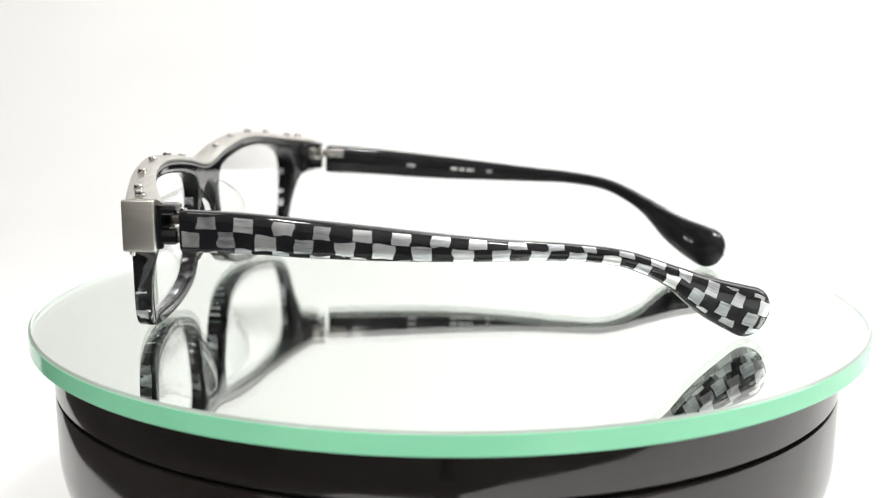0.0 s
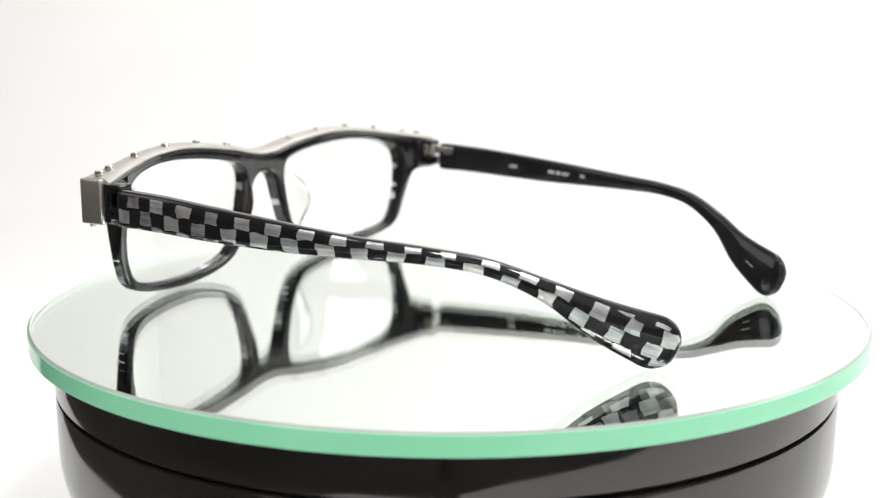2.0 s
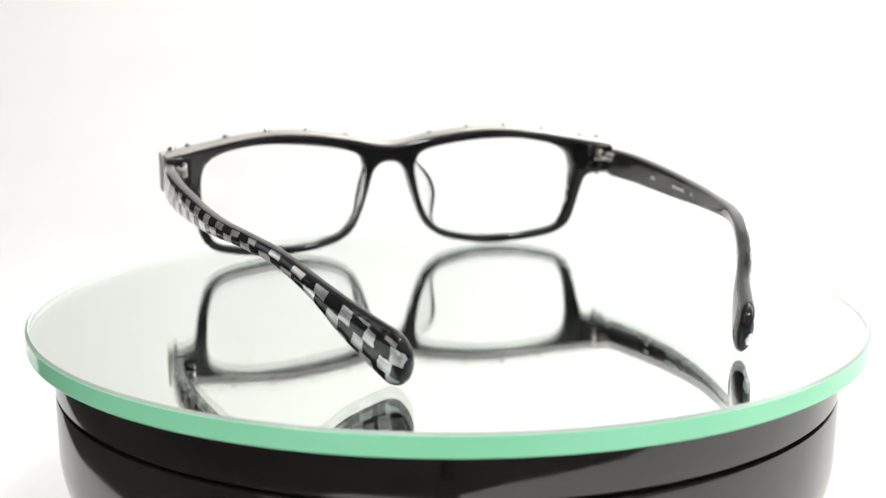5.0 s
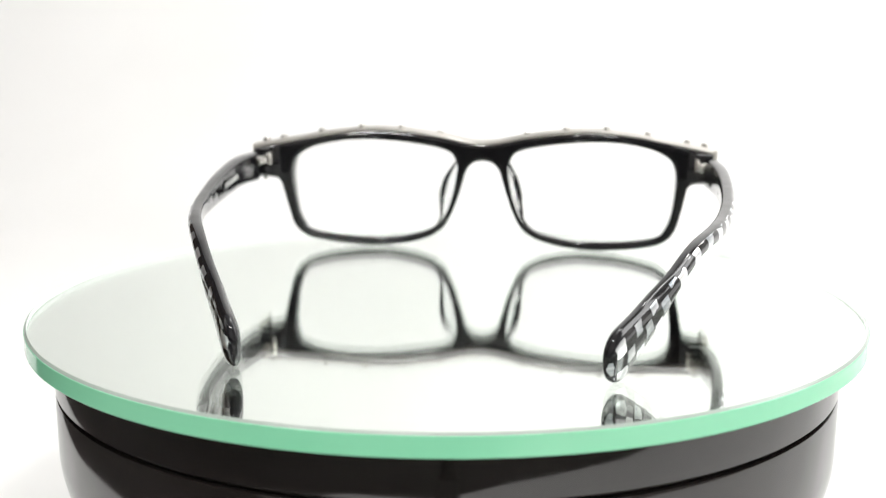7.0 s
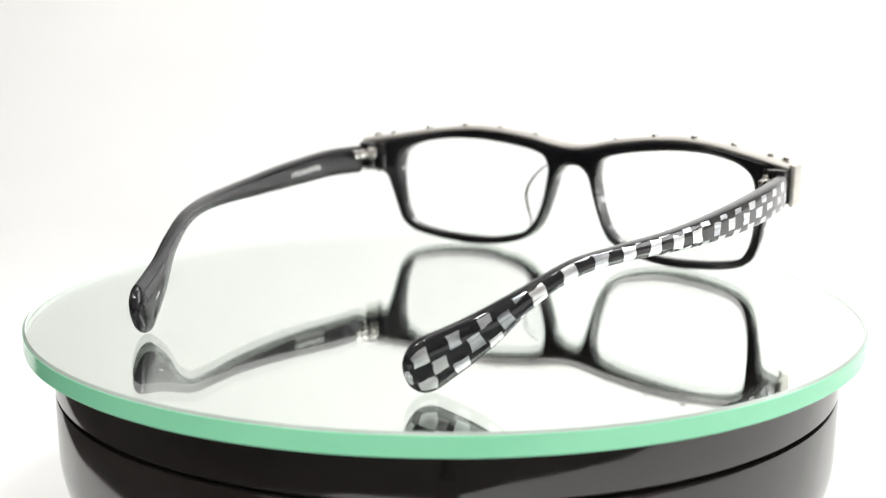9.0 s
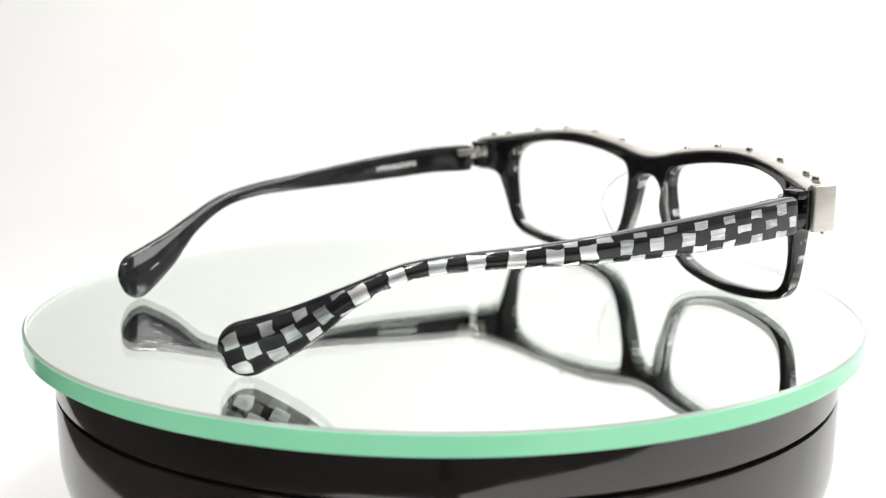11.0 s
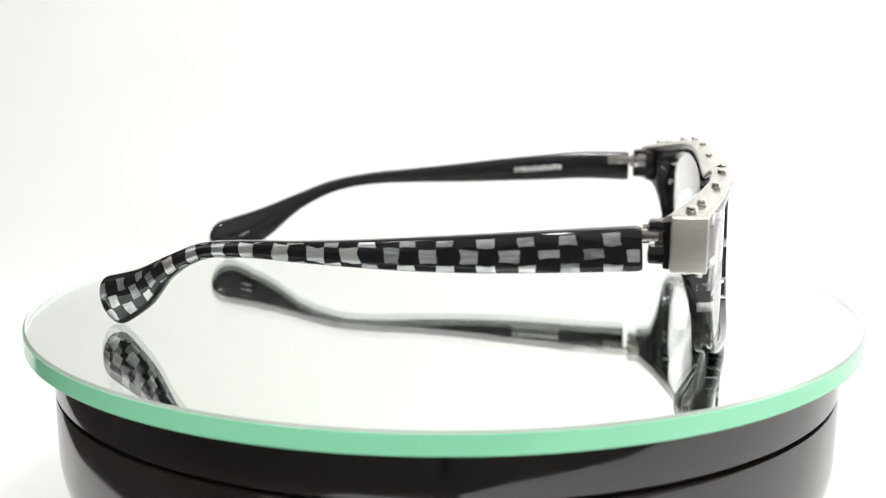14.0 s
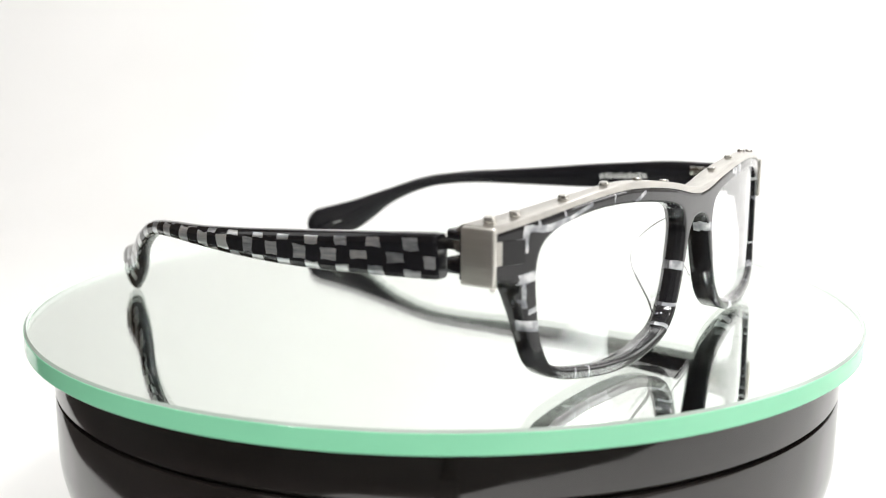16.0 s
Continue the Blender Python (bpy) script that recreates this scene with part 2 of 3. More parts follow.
# ---- mesh helpers ----
def part(name, bm, material, parent=None, label="", smooth=True):
    """Links a bmesh as one mesh object under a thing or a part."""
    me = bpy.data.meshes.new(name)
    bmesh.ops.recalc_face_normals(bm, faces=bm.faces)
    for f in bm.faces:
        f.smooth = smooth
    bm.to_mesh(me)
    bm.free()
    for m in (material if isinstance(material, (list, tuple)) else [material]):
        me.materials.append(m)
    if smooth:
        me.set_sharp_from_angle(angle=radians(38))
    ob = new(name, me)
    if parent:
        ob.parent = parent
    if label:
        tagged(ob, label)
    return ob


def lathe(bm, profile, segments=160, close=False, mat=None):
    """Turns a list of (radius, z) round the z axis."""
    rings = []
    for r, z in profile:
        if r < 1e-9:
            rings.append([bm.verts.new((0, 0, z))])
        else:
            rings.append([bm.verts.new((r * math.cos(2 * math.pi * k / segments), r * math.sin(2 * math.pi * k / segments), z)) for k in range(segments)])
    for i in range(len(rings) - 1):
        a, b = rings[i], rings[i + 1]
        for k in range(segments):
            k2 = (k + 1) % segments
            vs = [a[k % len(a)], a[k2 % len(a)], b[k2 % len(b)], b[k % len(b)]]
            vs = [v for j, v in enumerate(vs) if v not in vs[:j]]
            f = bm.faces.new(vs)
            if mat:
                f.material_index = mat[i]
    return rings


def box(bm, lo, hi, bevel=0.0, segments=2):
    r = bmesh.ops.create_cube(bm, size=1.0)
    for v in r["verts"]:
        v.co = Vector([lo[i] + (hi[i] - lo[i]) * (v.co[i] + 0.5) for i in range(3)])
    if bevel:
        es = list({e for v in r["verts"] for e in v.link_edges})
        bmesh.ops.bevel(bm, geom=es, offset=bevel, segments=segments, profile=0.5, affect="EDGES")


def spline(pts, n, closed=False):
    """Catmull-Rom through the points, n steps to a span."""
    pts = [np.array(p, float) for p in pts]
    if closed:
        q = [pts[-1], *pts, pts[0], pts[1]]
    else:
        q = [2 * pts[0] - pts[1], *pts, 2 * pts[-1] - pts[-2]]
    out = []
    for i in range(len(q) - 3):
        a, b, c, d = q[i:i + 4]
        for k in range(n):
            t = k / n
            out.append(0.5 * (2 * b + (c - a) * t + (2 * a - 5 * b + 4 * c - d) * t * t + (3 * b - a - 3 * c + d) * t ** 3))
    if not closed:
        out.append(pts[-1])
    return out


def resample(pts, n, closed=False):
    """n points at even distances along a line."""
    p = np.array(pts + [pts[0]] if closed else pts)
    d = np.concatenate([[0], np.cumsum(np.linalg.norm(np.diff(p, axis=0), axis=1))])
    u = np.linspace(0, d[-1], n + 1)[:-1] if closed else np.linspace(0, d[-1], n)
    return np.stack([np.interp(u, d, p[:, k]) for k in range(p.shape[1])], 1)


# ---- the studio ----
def build_studio():
    table = -0.075
    bm = bmesh.new()
    prof = [(None, table), (0.45, table)]
    for k in range(1, 13):
        a = math.pi / 2 * k / 12
        prof.append((0.45 + 0.4 * math.sin(a), table + 0.4 - 0.4 * math.cos(a)))
    prof += [(0.85, 0.8), (0.85, 1.5)]
    rows = []
    # the sheet is cut askew: its front edge runs back to the left
    cut = ((-0.58, 0.40), (-0.24, 0.10), (-0.19, -0.035), (-0.15, -0.15), (-0.09, -0.22), (0.0, -0.255), (0.6, -0.45), (1.3, -0.60))
    for y, z in prof:
        rows.append([bm.verts.new((x, edge if y is None else y, z)) for x, edge in cut])
    for a, b in zip(rows, rows[1:]):
        for k in range(len(cut) - 1):
            bm.faces.new((a[k], a[k + 1], b[k + 1], b[k]))
    tagged(part("backdrop", bm, PAPER), "white seamless paper sweep behind the turntable", "backdrop", kind="structure")
    bm = bmesh.new()
    box(bm, (-1.32, -1.22, table - 0.04), (1.32, 0.87, table - 0.001))
    tagged(part("floor", bm, TABLE, smooth=False), "dark table top under the white paper", "table top", kind="structure")
    for name, lo, hi, mat in (("wall_left", (-1.4, -1.2, table), (-1.32, 0.9, 1.5), BROWN_WALL),
                              ("wall_back", (-1.4, 0.9, table), (1.4, 0.98, 1.5), BROWN_WALL),
                              ("wall_right", (1.32, -1.2, table), (1.4, 0.9, 1.5), WALL),
                              ("wall_behind_camera", (-1.4, -1.3, table), (1.4, -1.22, 1.5), WALL),
                              ("ceiling", (-1.4, -1.3, 1.52), (1.4, 0.95, 1.58), WALL)):
        bm = bmesh.new()
        box(bm, lo, hi)
        tagged(part(name, bm, mat, smooth=False), "dark brown room wall" if mat is BROWN_WALL else "plain grey room wall" if "wall" in name else "plain white studio ceiling",
               "wall" if "wall" in name else "ceiling", kind="structure")


def build_stand():
    """The stand below the camera, which shows as a dark band in the turntable's glossy side."""
    thing = tagged(new("camera_stand"), "matt black camera stand on the dark table", "stand")
    bm = bmesh.new()
    box(bm, (-0.010, -0.335, -0.0746), (0.010, -0.175, -0.064), 0.003)
    part("foot", bm, TABLE, thing)
    bm = bmesh.new()
    lathe(bm, [(0, -0.0645), (0.011, -0.0645), (0.010, -0.060), (0.008, -0.055), (0.008, 0.030), (0.012, 0.034), (0.012, 0.040), (0, 0.040)], 32)
    bmesh.ops.translate(bm, verts=bm.verts, vec=(0, -0.315, 0))
    part("post", bm, TABLE, thing)


PLATE_T = 0.0046


def build_turntable():
    thing = tagged(new("turntable"), "glossy black round motorised display turntable with grooved side", "turntable")
    R, top = 0.0956, -PLATE_T - 0.0002
    g1, g2 = -0.0156, -0.0400
    bm = bmesh.new()
    lathe(bm, [(0, top), (R - 0.0012, top), (R - 0.0003, top - 0.0003), (R, top - 0.0012), (R, g1 + 0.0007), (R - 0.0004, g1 + 0.0002), (R - 0.0016, g1 + 0.0001), (0, g1 + 0.0001)], 200)
    part("platter", bm, DRUM, thing)
    bm = bmesh.new()
    lathe(bm, [(0, g1 - 0.0004), (R - 0.0012, g1 - 0.0004), (R - 0.0002, g1 - 0.0007), (R, g1 - 0.0014), (R, -0.0300), (R - 0.0003, -0.0335), (R - 0.0010, -0.0368), (R - 0.0018, g2 + 0.0008), (R - 0.0024, g2 + 0.0001), (0, g2 + 0.0001)], 200)
    part("drum", bm, DRUM, thing)
    bm = bmesh.new()
    lathe(bm, [(0, g2 - 0.0003), (R - 0.0026, g2 - 0.0003), (R - 0.002, g2 - 0.001), (R - 0.002, -0.066), (R - 0.004, -0.0695), (R - 0.008, -0.071), (0, -0.071)], 200)
    part("base", bm, DRUM, thing)
    for z, inset in ((g1, 0.0014), (g2, 0.0034)):
        bm = bmesh.new()
        lathe(bm, [(R - inset, z + 0.0008), (R - inset, z - 0.0012), (R - 0.006, z - 0.0012), (R - 0.006, z + 0.0008), (R - inset, z + 0.0008)], 200)
        part("joint", bm, GROOVE, thing)
    for k in range(3):
        a = math.radians(90 + 120 * k)
        bm = bmesh.new()
        lathe(bm, [(0, -0.0708), (0.008, -0.0708), (0.008, -0.0745), (0.007, -0.075), (0, -0.075)], 24)
        bmesh.ops.translate(bm, verts=bm.verts, vec=(0.07 * math.cos(a), 0.07 * math.sin(a), 0))
        part("foot", bm, GROOVE, thing)


def build_plate():
    thing = tagged(new("mirror_plate"), "round mirror of clear glass with pale green polished edge", "mirror")
    R, c = 0.1010, 0.0005
    off = Vector((-0.00006, -0.00071, 0))
    bm = bmesh.new()
    lathe(bm, [(0, 0), (R - c, 0), (R, -c), (R, -PLATE_T + c * 0.6), (R - c * 0.6, -PLATE_T), (0, -PLATE_T)], 256, mat=[0, 2, 1, 1, 1])
    bmesh.ops.translate(bm, verts=bm.verts, vec=off)
    disc = part("glass_disc", bm, [PLATE_GLASS, INNER_EDGE, CHAMFER], thing)
    disc.visible_shadow = False
    bm = bmesh.new()
    lathe(bm, [(R + 0.00002, -c), (R + 0.00012, -c - 0.0001), (R + 0.00012, -PLATE_T + c * 0.6), (R - c * 0.6, -PLATE_T - 0.0001), (R - 0.002, -PLATE_T - 0.0001)], 256)
    bmesh.ops.translate(bm, verts=bm.verts, vec=off)
    part("edge", bm, EDGE, thing, "pale green polished glass edge")
    bm = bmesh.new()
    lathe(bm, [(0, -PLATE_T + 0.0002), (R - 0.0006, -PLATE_T + 0.0002), (R - 0.0006, -PLATE_T + 0.0001), (0, -PLATE_T + 0.0001)], 256)
    bmesh.ops.translate(bm, verts=bm.verts, vec=off)
    part("silver_backing", bm, MIRROR, thing, "silvered mirror backing under the glass")
    return thing


# ---- the spectacles; x to the wearer's right, y forwards, z up, in mm until linked ----
def front_y(x):
    x = min(abs(x), 70.0) / 1000
    return (0.006917 - 0.9494 * x * x - 304.0 * x ** 4) * 1000


def finish(name, bm, material, parent, label="", lam=None, smooth=True):
    """From mm in the spectacles' space to metres about the turning axis."""
    layer = None
    if lam:
        layer = bm.verts.layers.float_vector.new("lam")
        for v in bm.verts:
            v[layer] = lam(v)
    for v in bm.verts:
        v.co = v.co / 1000 - AXIS
    return part(name, bm, material, parent, label, smooth)


INNER = [(8.1, 24.0), (8.2, 26.3), (9.2, 28.7), (11.4, 30.1), (16.4, 31.4), (25, 32.6), (34, 33.2), (42, 33.0), (49.5, 31.8), (53.8, 30.2), (56.4, 28),
         (57.5, 24.5), (57.5, 19.5), (56.7, 12.6), (55.2, 8.0), (52.6, 5.2), (44, 3.4), (34, 2.7), (26, 3.0), (17.5, 5.0), (14, 7.2), (11.7, 10.4), (10, 14.8), (8.8, 20)]
OUTER_TOP = [(0, 31.9), (3.5, 32.2), (7, 32.8), (12, 33.9), (20, 35.1), (27, 35.8), (35, 36.0), (46, 35.0), (57, 33.2), (67.4, 31.5)]
OUTER_LOW = [(67.4, 22.6), (64, 22.4), (62, 22.0), (60.9, 20.6), (60.3, 17.5), (59.3, 12.5), (58.0, 7.9), (56.1, 5.0), (52.6, 2.8), (45, 1.1), (35, 0.2), (26, 0.7),
             (18.0, 2.5), (13.6, 4.8), (11, 7.6), (9, 11.8), (7.4, 16.3), (6, 21), (5.2, 23.6), (4.0, 25.4), (2.3, 26.6), (0, 27.0)]


def front_depth(x, z):
    """How far the front face stands before the middle surface; more towards the nose."""
    return 2.1 + 0.9 * max(0.0, 1 - (x / 42) ** 2)


def back_depth(x, z):
    """How far the back face stands behind it; more beside the hinges."""
    return 2.1 + 0.4 * max(0.0, 1 - (x / 30) ** 2) + 2.5 * min(max((abs(x) - 42) / 22, 0), 1) * min(max((z - 7) / 15, 0), 1) ** 2.4


def offset_loop(loop, d):
    """A closed flat loop moved by d (one value, or one for each point) to its left-hand side; points on the middle line stay on it."""
    n, out = len(loop), []
    for i in range(n):
        a, b = loop[i - 1], loop[(i + 1) % n]
        di = d[i] if isinstance(d, list) else d
        t = np.array(b) - np.array(a)
        nrm = np.array([-t[1], t[0]]) / (np.linalg.norm(t) + 1e-9)
        p = np.array(loop[i]) + di * nrm
        if abs(loop[i][0]) < 1e-6:
            p[0] = 0
            if 27.01 < loop[i][1] < 31.89:
                p[1] = loop[i][1]
            else:
                p[1] = loop[i][1] + (abs(di) if loop[i][1] < 29 else -abs(di))
        out.append(p)
    return out


def round_edge(b):
    """From a face to the wall beside it, round a quarter circle: (inset, drop) pairs, with one more loop on the face."""
    arc = [(b * (1 - math.sin(a)), b * (1 - math.cos(a))) for a in (0, math.pi / 6, math.pi / 3, math.pi / 2)]
    return [(b + 0.3, 0.0)] + arc


def stitch(bm, a, b):
    """Fills the band between two closed loops of vertices with triangles."""
    j = min(range(len(b)), key=lambda k: (b[k].co - a[0].co).length)
    b = b[j:] + b[:j]
    i = j = 0
    na, nb = len(a), len(b)
    while i < na or j < nb:
        da = (a[(i + 1) % na].co - b[j % nb].co).length if i < na else 1e9
        db = (a[i % na].co - b[(j + 1) % nb].co).length if j < nb else 1e9
        if da <= db:
            bm.faces.new((a[i % na], a[(i + 1) % na], b[j % nb]))
            i += 1
        else:
            bm.faces.new((a[i % na], b[(j + 1) % nb], b[j % nb]))
            j += 1


def build_front(parent):
    bm = bmesh.new()
    inner = [tuple(p) for p in resample(spline(INNER, 8, True), 130, True)]          # clockwise
    top = [tuple(p) for p in resample(spline(OUTER_TOP, 8), 70)]
    low = [tuple(p) for p in resample(spline(OUTER_LOW, 8), 130)]
    side = [(67.4, 31.5 - 8.9 * k / 8) for k in range(1, 8)]
    seam = [(0.0, 27.0 + 4.9 * k / 6) for k in range(1, 6)]
    outer = top + side + low + seam                                                   # clockwise too
    # the back edge is cut away round the lower outer corner
    low_corner = [min(max((p[0] - 44) / 10, 0), 1) * min(max((19 - p[1]) / 9, 0), 1) for p in outer]
    for sx in (1, -1):
        def ring(loop, where, drop):
            out = []
            for p in loop:
                y = front_depth(*p) - drop if where > 0 else drop - back_depth(*p)
                out.append(bm.verts.new((sx * p[0], front_y(p[0]) + y, p[1])))
            return out

        def band(rings):
            for a, c in zip(rings, rings[1:]):
                for k in range(len(a)):
                    k2 = (k + 1) % len(a)
                    if abs(a[k].co.x) < 1e-6 and abs(a[k2].co.x) < 1e-6:
                        continue
                    bm.faces.new((a[k], a[k2], c[k2], c[k]))
        out_front = [ring(offset_loop(outer, -i), 1, d) for i, d in round_edge(0.8)]
        out_back = [ring(offset_loop(outer, [-i - 1.0 * k * min(i / 0.7, 1) for k in low_corner]), -1, d) for i, d in round_edge(0.9)]
        in_front = [ring(offset_loop(inner, i), 1, d) for i, d in round_edge(0.7)]
        in_back = [ring(offset_loop(inner, i), -1, d) for i, d in round_edge(0.7)]
        band(out_front + out_back[::-1])
        band(in_front + in_back[::-1])
        stitch(bm, out_front[0], in_front[0])
        stitch(bm, out_back[0], in_back[0])
    bmesh.ops.remove_doubles(bm, verts=bm.verts, dist=0.002)
    # the two lugs behind each end, either side of the hinge
    for sx in (1, -1):
        for z0, z1 in ((29.3, 31.5), (23.4, 26.5)):
            xs = sorted((sx * 62.6, sx * 67.3))
            box(bm, (xs[0], -10.7, z0), (xs[1], -3.0, z1), 0.6)
        xs = sorted((sx * 60.5, sx * 67.3))
        box(bm, (xs[0], -7.0, 22.7), (xs[1], -2.5, 31.3), 0.5)
    return finish("front_frame", bm, FRONT_ACETATE, parent, "black acetate front with grey pearl seams",
                  lam=lambda v: (v.co.x, v.co.z, v.co.y - front_y(v.co.x)))


def follow(bm, sx, x0, x1, z0, z1, proud):
    """A thin block that lies on the curved front from x0 to x1 and z0 to z1, with a softened outline."""
    rows = []
    e = min(0.12, proud * 0.5)
    for k in range(7):
        x = x0 + (x1 - x0) * k / 6
        y = front_y(x) + front_depth(x, 28)
        rows.append([bm.verts.new((sx * x, yy, zz)) for yy, zz in
                     ((y - 0.8, z0), (y + proud - e, z0), (y + proud, z0 + e), (y + proud, z1 - e), (y + proud - e, z1), (y - 0.8, z1))])
    for a, c in zip(rows, rows[1:]):
        for k in range(6):
            bm.faces.new((a[k], a[(k + 1) % 6], c[(k + 1) % 6], c[k]))
    bm.faces.new(rows[0])
    bm.faces.new(rows[-1])


def build_bar(parent):
    """The nickel bar along the top of the front, with folded ends and studs."""
    line = resample(spline(OUTER_TOP, 8), 60)
    full = [(-x, z) for x, z in line[::-1][:-1]] + [tuple(p) for p in line]
    bm = bmesh.new()
    rings = []
    for x, z in full:
        y0 = front_y(x)
        k = min(max((abs(x) - 55) / 12, 0), 1)
        front, back = y0 + front_depth(x, z) + 0.05 + 0.9 * k * k, y0 - back_depth(x, z) - 0.05
        z0, z1 = z - 0.15, z + 1.15
        e = 0.18
        sec = [(front, z0), (front, z1 - e), (front - e, z1), (back + 1.3, z1), (back, z0 + 0.45), (back, z0)]
        rings.append([bm.verts.new((x, y, zz)) for y, zz in sec])
    for a, c in zip(rings, rings[1:]):
        for k in range(6):
            bm.faces.new((a[k], a[(k + 1) % 6], c[(k + 1) % 6], c[k]))
    bm.faces.new(rings[0])
    bm.faces.new(rings[-1])
    bar = finish("brow_bar", bm, STEEL, parent, "brushed nickel bar along the top of the front")
    for sx in (1, -1):
        bm = bmesh.new()
        xs = sorted((sx * 67.3, sx * 68.7))
        box(bm, (xs[0], -6.75, 22.1), (xs[1], 0.05, 32.55), 0.42, 3)
        finish("end_plate", bm, STEEL_PLATE, bar, "flat brushed nickel end plate")
        # the plate's tab on the front, and the black tongue that holds it
        bm = bmesh.new()
        follow(bm, sx, 65.3, 68.4, 25.6, 29.8, 0.35)
        finish("front_tab", bm, STEEL_PLATE, bar, "short nickel tab folded onto the front")
        bm = bmesh.new()
        follow(bm, sx, 60.6, 65.2, 25.5, 29.9, 0.22)
        finish("tongue", bm, ACETATE_BLACK, bar, "black glossy tongue set into the front")
        bm = bmesh.new()
        lathe(bm, [(0, -0.9), (0.45, -0.9), (0.6, -0.7), (0.6, 0.6), (0, 0.6)], 16)
        for v in bm.verts:
            v.co = Vector((v.co.x + sx * 66.6, v.co.y - 1.2, v.co.z + 22.0))
        finish("screw", bm, STUD_STEEL, bar, "tiny nickel screw under the end")
        for x, y, z, r in ((65.3, -2.9, 33.45, 1.05), (60.5, -0.7, 34.0, 0.95), (49.4, 2.8, 35.85, 0.95), (37.3, 5.0, 37.05, 0.95), (25.2, 6.2, 36.7, 0.95), (13.3, 6.8, 35.1, 0.95)):
            bm = bmesh.new()
            lathe(bm, [(r + 0.1, -0.9), (r + 0.1, -0.1), (r, 0.0), (r, 0.52), (r - 0.2, 0.7), (0, 0.7)], 24)
            tilt = math.atan2(0.1, 1) * (1 if x > 36 else -1)
            bmesh.ops.rotate(bm, verts=bm.verts, cent=(0, 0, 0), matrix=Matrix.Rotation(tilt, 3, "Y"))
            for v in bm.verts:
                v.co = Vector((sx * (v.co.x + x), v.co.y + y, v.co.z + z))
            finish("stud", bm, STUD_STEEL, bar, "round polished nickel stud")
    return bar


def build_lens(sx, parent):
    bm = bmesh.new()
    loop = offset_loop([tuple(p) for p in resample(spline(INNER, 8, True), 120, True)], 0.3)
    cx, cz = 33.0, 18.0
    sides = []
    for d in (0.6, -0.6):
        rings = [[bm.verts.new((sx * cx, front_y(cx) + 0.3 + d, cz))]]
        for f in (0.25, 0.5, 0.75, 1.0):
            ring = []
            for p in loop:
                x, z = cx + (p[0] - cx) * f, cz + (p[1] - cz) * f
                ring.append(bm.verts.new((sx * x, front_y(x) + 0.3 + d, z)))
            rings.append(ring)
        for a, c in zip(rings, rings[1:]):
            for k in range(len(c)):
                k2 = (k + 1) % len(c)
                if len(a) == 1:
                    bm.faces.new((a[0], c[k], c[k2]))
                else:
                    bm.faces.new((a[k], a[k2], c[k2], c[k]))
        sides.append(rings[-1])
    a, c = sides
    for k in range(len(a)):
        bm.faces.new((a[k], a[(k + 1) % len(a)], c[(k + 1) % len(a)], c[k]))
    ob = finish("lens", bm, LENS, parent, "clear demonstration lens")
    ob.visible_shadow = False
    return ob


def build_pad(sx, parent):
    """A clear pad behind the nose side of the rim."""
    bm = bmesh.new()
    rings, m, n = [], 18, 26
    for i in range(n + 1):
        f = i / n
        z = 7.2 + 20.0 * f
        reach = 6.0 * math.sin(math.pi * f ** 1.35) ** 0.85 + 0.02
        thick = 0.75 * math.sin(math.pi * f) ** 0.4 + 0.05
        x0 = float(np.interp(z, [7, 10, 15, 20, 25, 28], [13.6, 11.3, 9.4, 8.2, 7.5, 7.2])) + 0.4
        y0 = front_y(x0) - 2.0
        ring = []
        for q in range(m):
            a = 2 * math.pi * q / m
            back = max(0.0, -math.sin(a)) ** 0.8 * reach - max(0.0, math.sin(a)) * 0.6
            ring.append(bm.verts.new((sx * (x0 + thick * math.cos(a) + 0.55 * back), y0 - back, z)))
        rings.append(ring)
    for a, c in zip(rings, rings[1:]):
        for k in range(m):
            bm.faces.new((a[k], a[(k + 1) % m], c[(k + 1) % m], c[k]))
    bm.faces.new(rings[0])
    bm.faces.new(rings[-1])
    ob = finish("nose_pad", bm, PAD, parent, "clear acetate nose pad")
    ob.visible_shadow = False
    return ob


def build_hinge(sx, parent):
    bm = bmesh.new()

    def hbox(x0, x1, y0, y1, z0, z1, bev=0.15):
        xs = sorted((sx * x0, sx * x1))
        box(bm, (xs[0], y0, z0), (xs[1], y1, z1), bev)
    hbox(62.2, 64.4, -9.4, -6.2, 26.6, 30.2)
    hbox(62.6, 65.2, -15.5, -8.4, 27.3, 29.5)
    hbox(63.0, 64.3, -18.0, -12.0, 27.2, 29.4)
    hinge = finish("hinge", bm, STUD_STEEL, parent, "small bright steel hinge")
    bm = bmesh.new()
    lathe(bm, [(0, -1.8), (0.7, -1.8), (0.7, 1.6), (0.55, 1.8), (0, 1.8)], 16)
    for v in bm.verts:
        v.co = Vector((v.co.x + sx * 62.7, v.co.y - 10.9, v.co.z + 28.4))
    finish("screw", bm, STUD_STEEL, hinge)
    return hinge


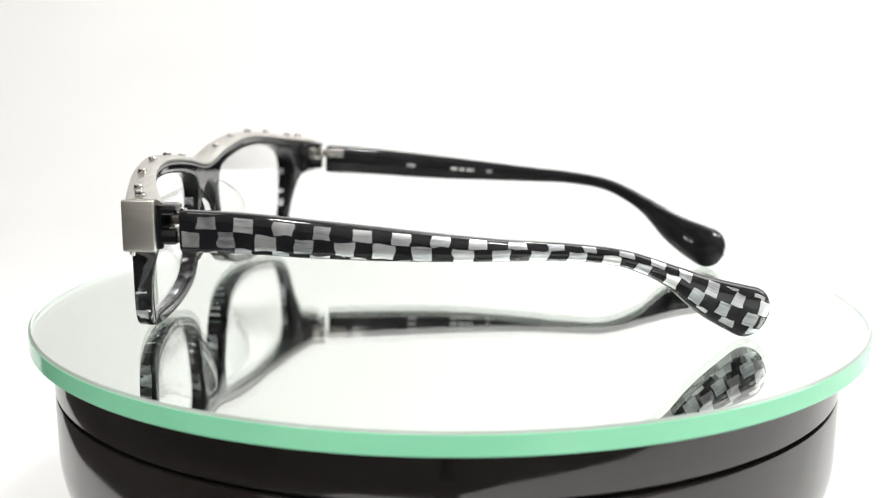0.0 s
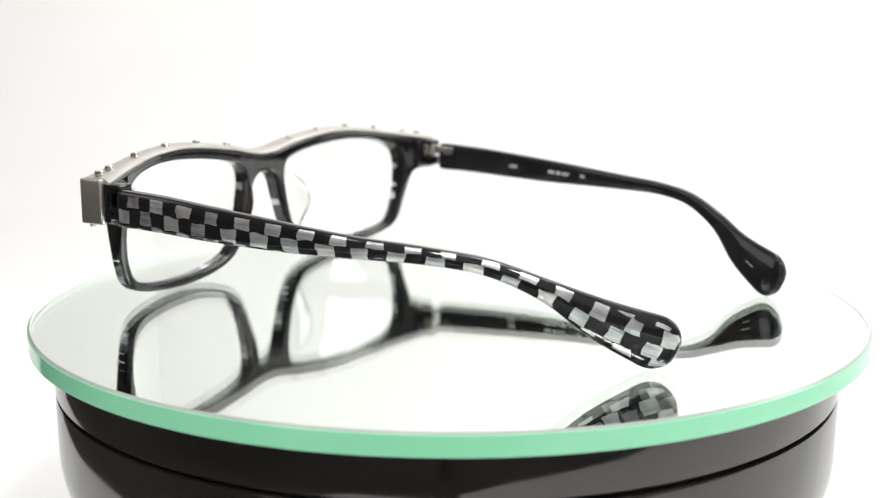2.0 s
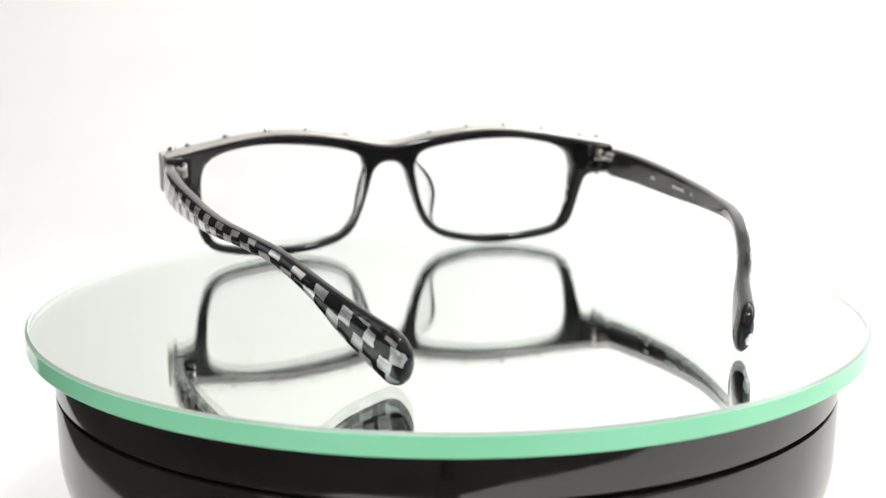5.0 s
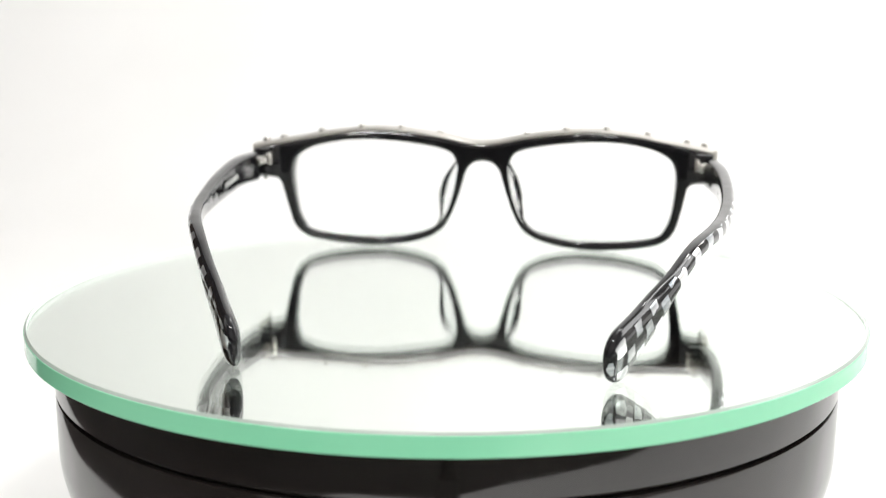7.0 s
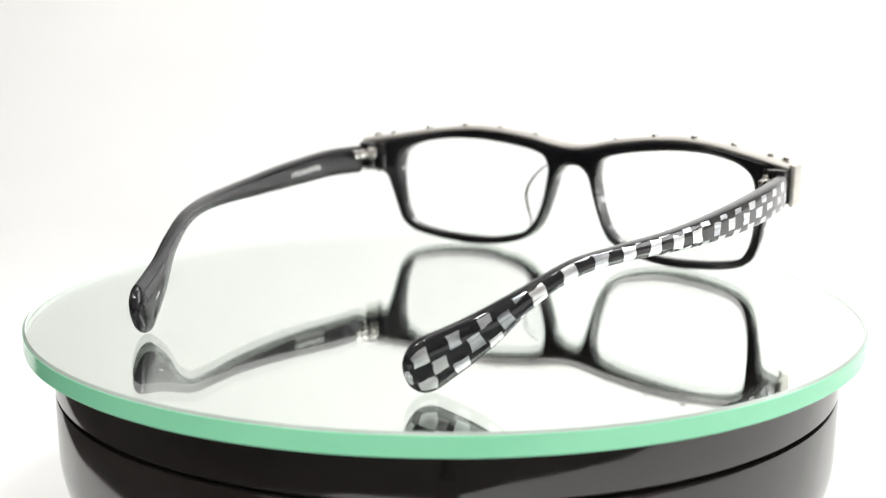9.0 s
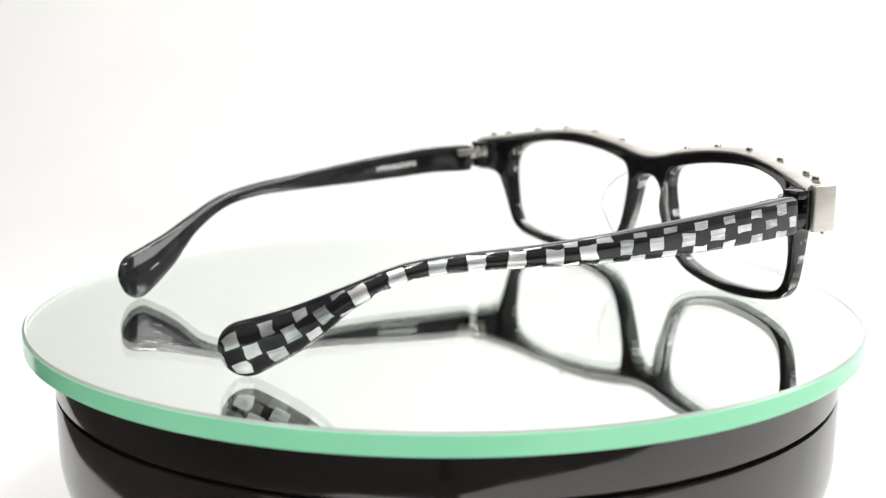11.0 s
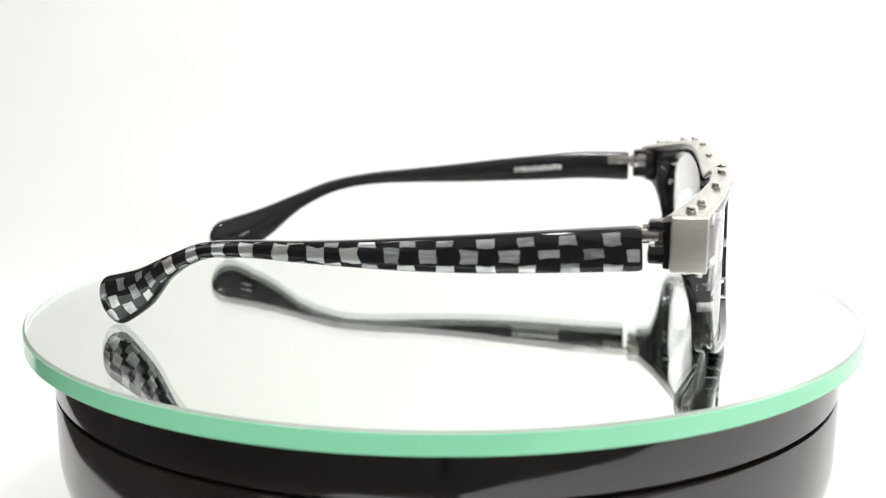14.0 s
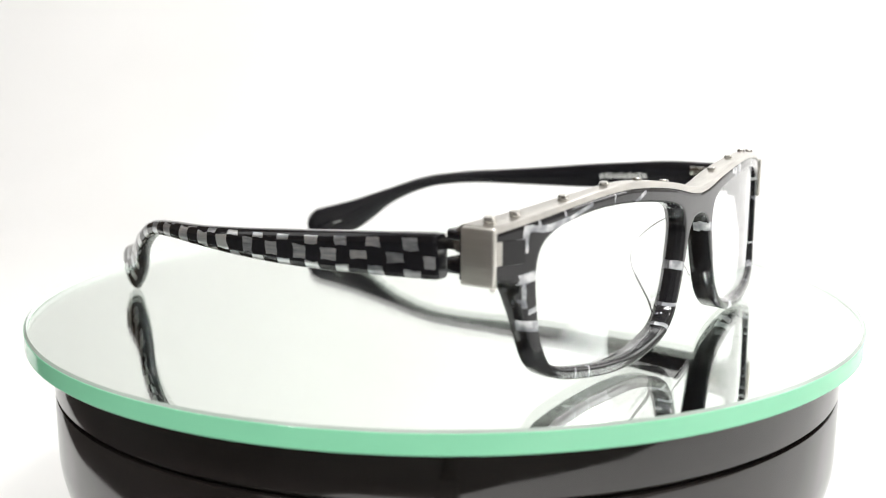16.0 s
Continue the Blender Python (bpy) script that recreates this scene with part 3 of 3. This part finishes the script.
TEMPLE_LINE = {
    -1: [(66.5, -11.8, 26.3), (67.4, -24.8, 26.2), (67.0, -37.7, 25.3), (65.8, -50.6, 24.4), (64.0, -63.4, 23.5), (61.6, -75.9, 22.8), (58.0, -88.0, 22.1), (53.2, -99.3, 20.2), (47.8, -109.6, 15.7), (42.0, -119.1, 9.8), (34.9, -131.8, 3.9)],
    1: [(66.6, -11.8, 26.3), (67.6, -25.0, 25.6), (67.4, -38.3, 24.7), (66.5, -51.5, 23.9), (65.0, -64.5, 23.3), (62.6, -77.2, 22.8), (59.3, -89.3, 22.4), (54.5, -100.5, 20.8), (49.3, -110.5, 16.0), (43.2, -119.4, 9.6), (36.2, -131.8, 3.8)],
}
# height and thickness of a temple, by station
TEMPLE_H = [8.5, 8.1, 7.6, 6.8, 5.6, 4.4, 3.6, 3.5, 4.7, 8.9, 12.9]
TEMPLE_W = [3.7, 3.7, 3.6, 3.5, 3.4, 3.3, 3.2, 3.2, 3.3, 3.7, 4.3]


def build_temple(sx, parent):
    ctrl = TEMPLE_LINE[sx]
    line = np.array(spline(ctrl, 14))
    dense = np.array(spline(ctrl, 42))
    line = np.concatenate([line[:126], dense[378:]])
    n = len(line)
    where = np.concatenate([np.arange(126) / 14, 9 + np.arange(43) / 42])
    hs, ws = spline([(h,) for h in TEMPLE_H], 14), spline([(h,) for h in TEMPLE_W], 14)
    hh = np.interp(where, np.linspace(0, 10, len(hs)), [float(v[0]) for v in hs])
    ww = np.interp(where, np.linspace(0, 10, len(ws)), [float(v[0]) for v in ws])
    d = np.concatenate([[0], np.cumsum(np.linalg.norm(np.diff(line, axis=0), axis=1))])
    total = d[-1]
    bm = bmesh.new()
    lay = bm.verts.layers.float_vector.new("lam")
    rings = []
    m = 32
    for i in range(n):
        t = line[min(i + 1, n - 1)] - line[max(i - 1, 0)]
        t = Vector(t).normalized()
        side = Vector((t.y, -t.x, 0)).normalized()
        if side.x < 0:
            side = -side
        up = side.cross(t)
        if up.z < 0:
            up = -up
        lean = radians(7.0) * min(max((d[i] - 92) / 26, 0), 1)     # the paddle leans in at its foot
        up, side = up * math.cos(lean) + side * math.sin(lean), side * math.cos(lean) - up * math.sin(lean)
        h, w = hh[i] / 2, ww[i] / 2
        left = total - d[i]
        if left < 6.2:                      # the rounded tip
            k = math.sqrt(max(0.0, 1 - ((6.2 - left) / 6.2) ** 2))
            h *= max(k, 0.02)
            w *= max(k ** 0.85, 0.02)
        if d[i] < 0.4:
            h, w = h * (0.94 + 0.15 * d[i]), w * (0.92 + 0.2 * d[i])
        ring = []
        for q in range(m):
            a = 2 * math.pi * q / m
            e = 0.38 + 0.50 * min(max((d[i] - 10) / 58, 0), 1)      # boxy at the hinge, rounder from the middle on
            ca, sa = math.cos(a), math.sin(a)
            if ca < 0:                      # the inner side stays flatter
                e = 0.5 + 0.12 * (e - 0.38) + 0.30 * min(max((d[i] - 98) / 20, 0), 1)
            px = w * math.copysign(abs(ca) ** e, ca)
            pz = h * math.copysign(abs(sa) ** e, sa)
            co = Vector(line[i]) + side * px + up * pz
            v = bm.verts.new((sx * co.x, co.y, co.z))
            v[lay] = (d[i] + (0 if sx > 0 else 160.0), pz, px / w)
            ring.append(v)
        rings.append(ring)
    for a, c in zip(rings, rings[1:]):
        for k in range(m):
            bm.faces.new((a[k], a[(k + 1) % m], c[(k + 1) % m], c[k]))
    bm.faces.new(rings[0])
    bm.faces.new(rings[-1])
    for v in bm.verts:
        v.co = v.co / 1000 - AXIS
    temple = part("temple", bm, ACETATE, parent, "black temple with pearl checkered outer face and paddle tip")

    def strip(s0, s1, z0, z1, name, label=""):
        """A printed bar on the inner face, from s0 to s1 mm along."""
        b2 = bmesh.new()
        cols = []
        for s in np.linspace(s0, s1, 5):
            p = np.array([np.interp(s, d, line[:, k]) for k in range(3)])
            q = np.array([np.interp(s + 0.5, d, line[:, k]) for k in range(3)])
            t = Vector(q - p).normalized()
            side = Vector((t.y, -t.x, 0)).normalized()
            if side.x < 0:
                side = -side
            up = side.cross(t)
            if up.z < 0:
                up = -up
            w = np.interp(s, d, ww) / 2
            for_col = []
            for zz in (z0, z1):
                for depth in (0.02, -0.05):
                    co = Vector(p) - side * (w + depth) + up * zz
                    for_col.append(b2.verts.new((sx * co.x, co.y, co.z)))
            cols.append(for_col)
        for a, c in zip(cols, cols[1:]):
            for k, l in ((0, 2), (2, 3), (3, 1), (1, 0)):
                b2.faces.new((a[k], a[l], c[l], c[k]))
        for c in (cols[0], cols[-1]):
            b2.faces.new((c[0], c[1], c[3], c[2]))
        finish(name, b2, PRINT, temple, label)
    return temple, strip


def build_spectacles():
    thing = tagged(new("spectacles"), "black and pearl checkered acetate spectacles with studded nickel brow bar", "spectacles")
    build_front(thing)
    build_bar(thing)
    for sx in (1, -1):
        build_lens(sx, thing)
        build_pad(sx, thing)
        build_hinge(sx, thing)
        temple, strip = build_temple(sx, thing)
        if sx < 0:
            # brand mark, drawn as plain bars
            s = 20.2
            for w in (1.5, 0.9, 1.6, 1.1, 1.3, 0.9, 1.5, 1.0, 1.2, 1.4):
                strip(s, s + w, -0.75, 0.85 if w < 1.3 else 0.6, "print_bar")
                s += w + 0.22
        else:
            for s, w in ((26.0, 2.6), (40.0, 2.2), (42.8, 1.6), (45.0, 2.4), (51.5, 1.6)):
                strip(s, s + w, -0.4, 0.5, "print_bar")
        strip(119.0, 122.0, -0.22, 0.16, "print_bar")
    return thing


build_studio()
build_turntable()
build_stand()
mirror_plate = build_plate()
spectacles = build_spectacles()


def motions():
    rows = [(k * 0.25, pose(0, 0, 0, 0, 0, TURN_START + TURN_RATE * k * 0.25)) for k in range(65)]
    walk(mirror_plate, rows)
    walk(spectacles, rows)


motions()
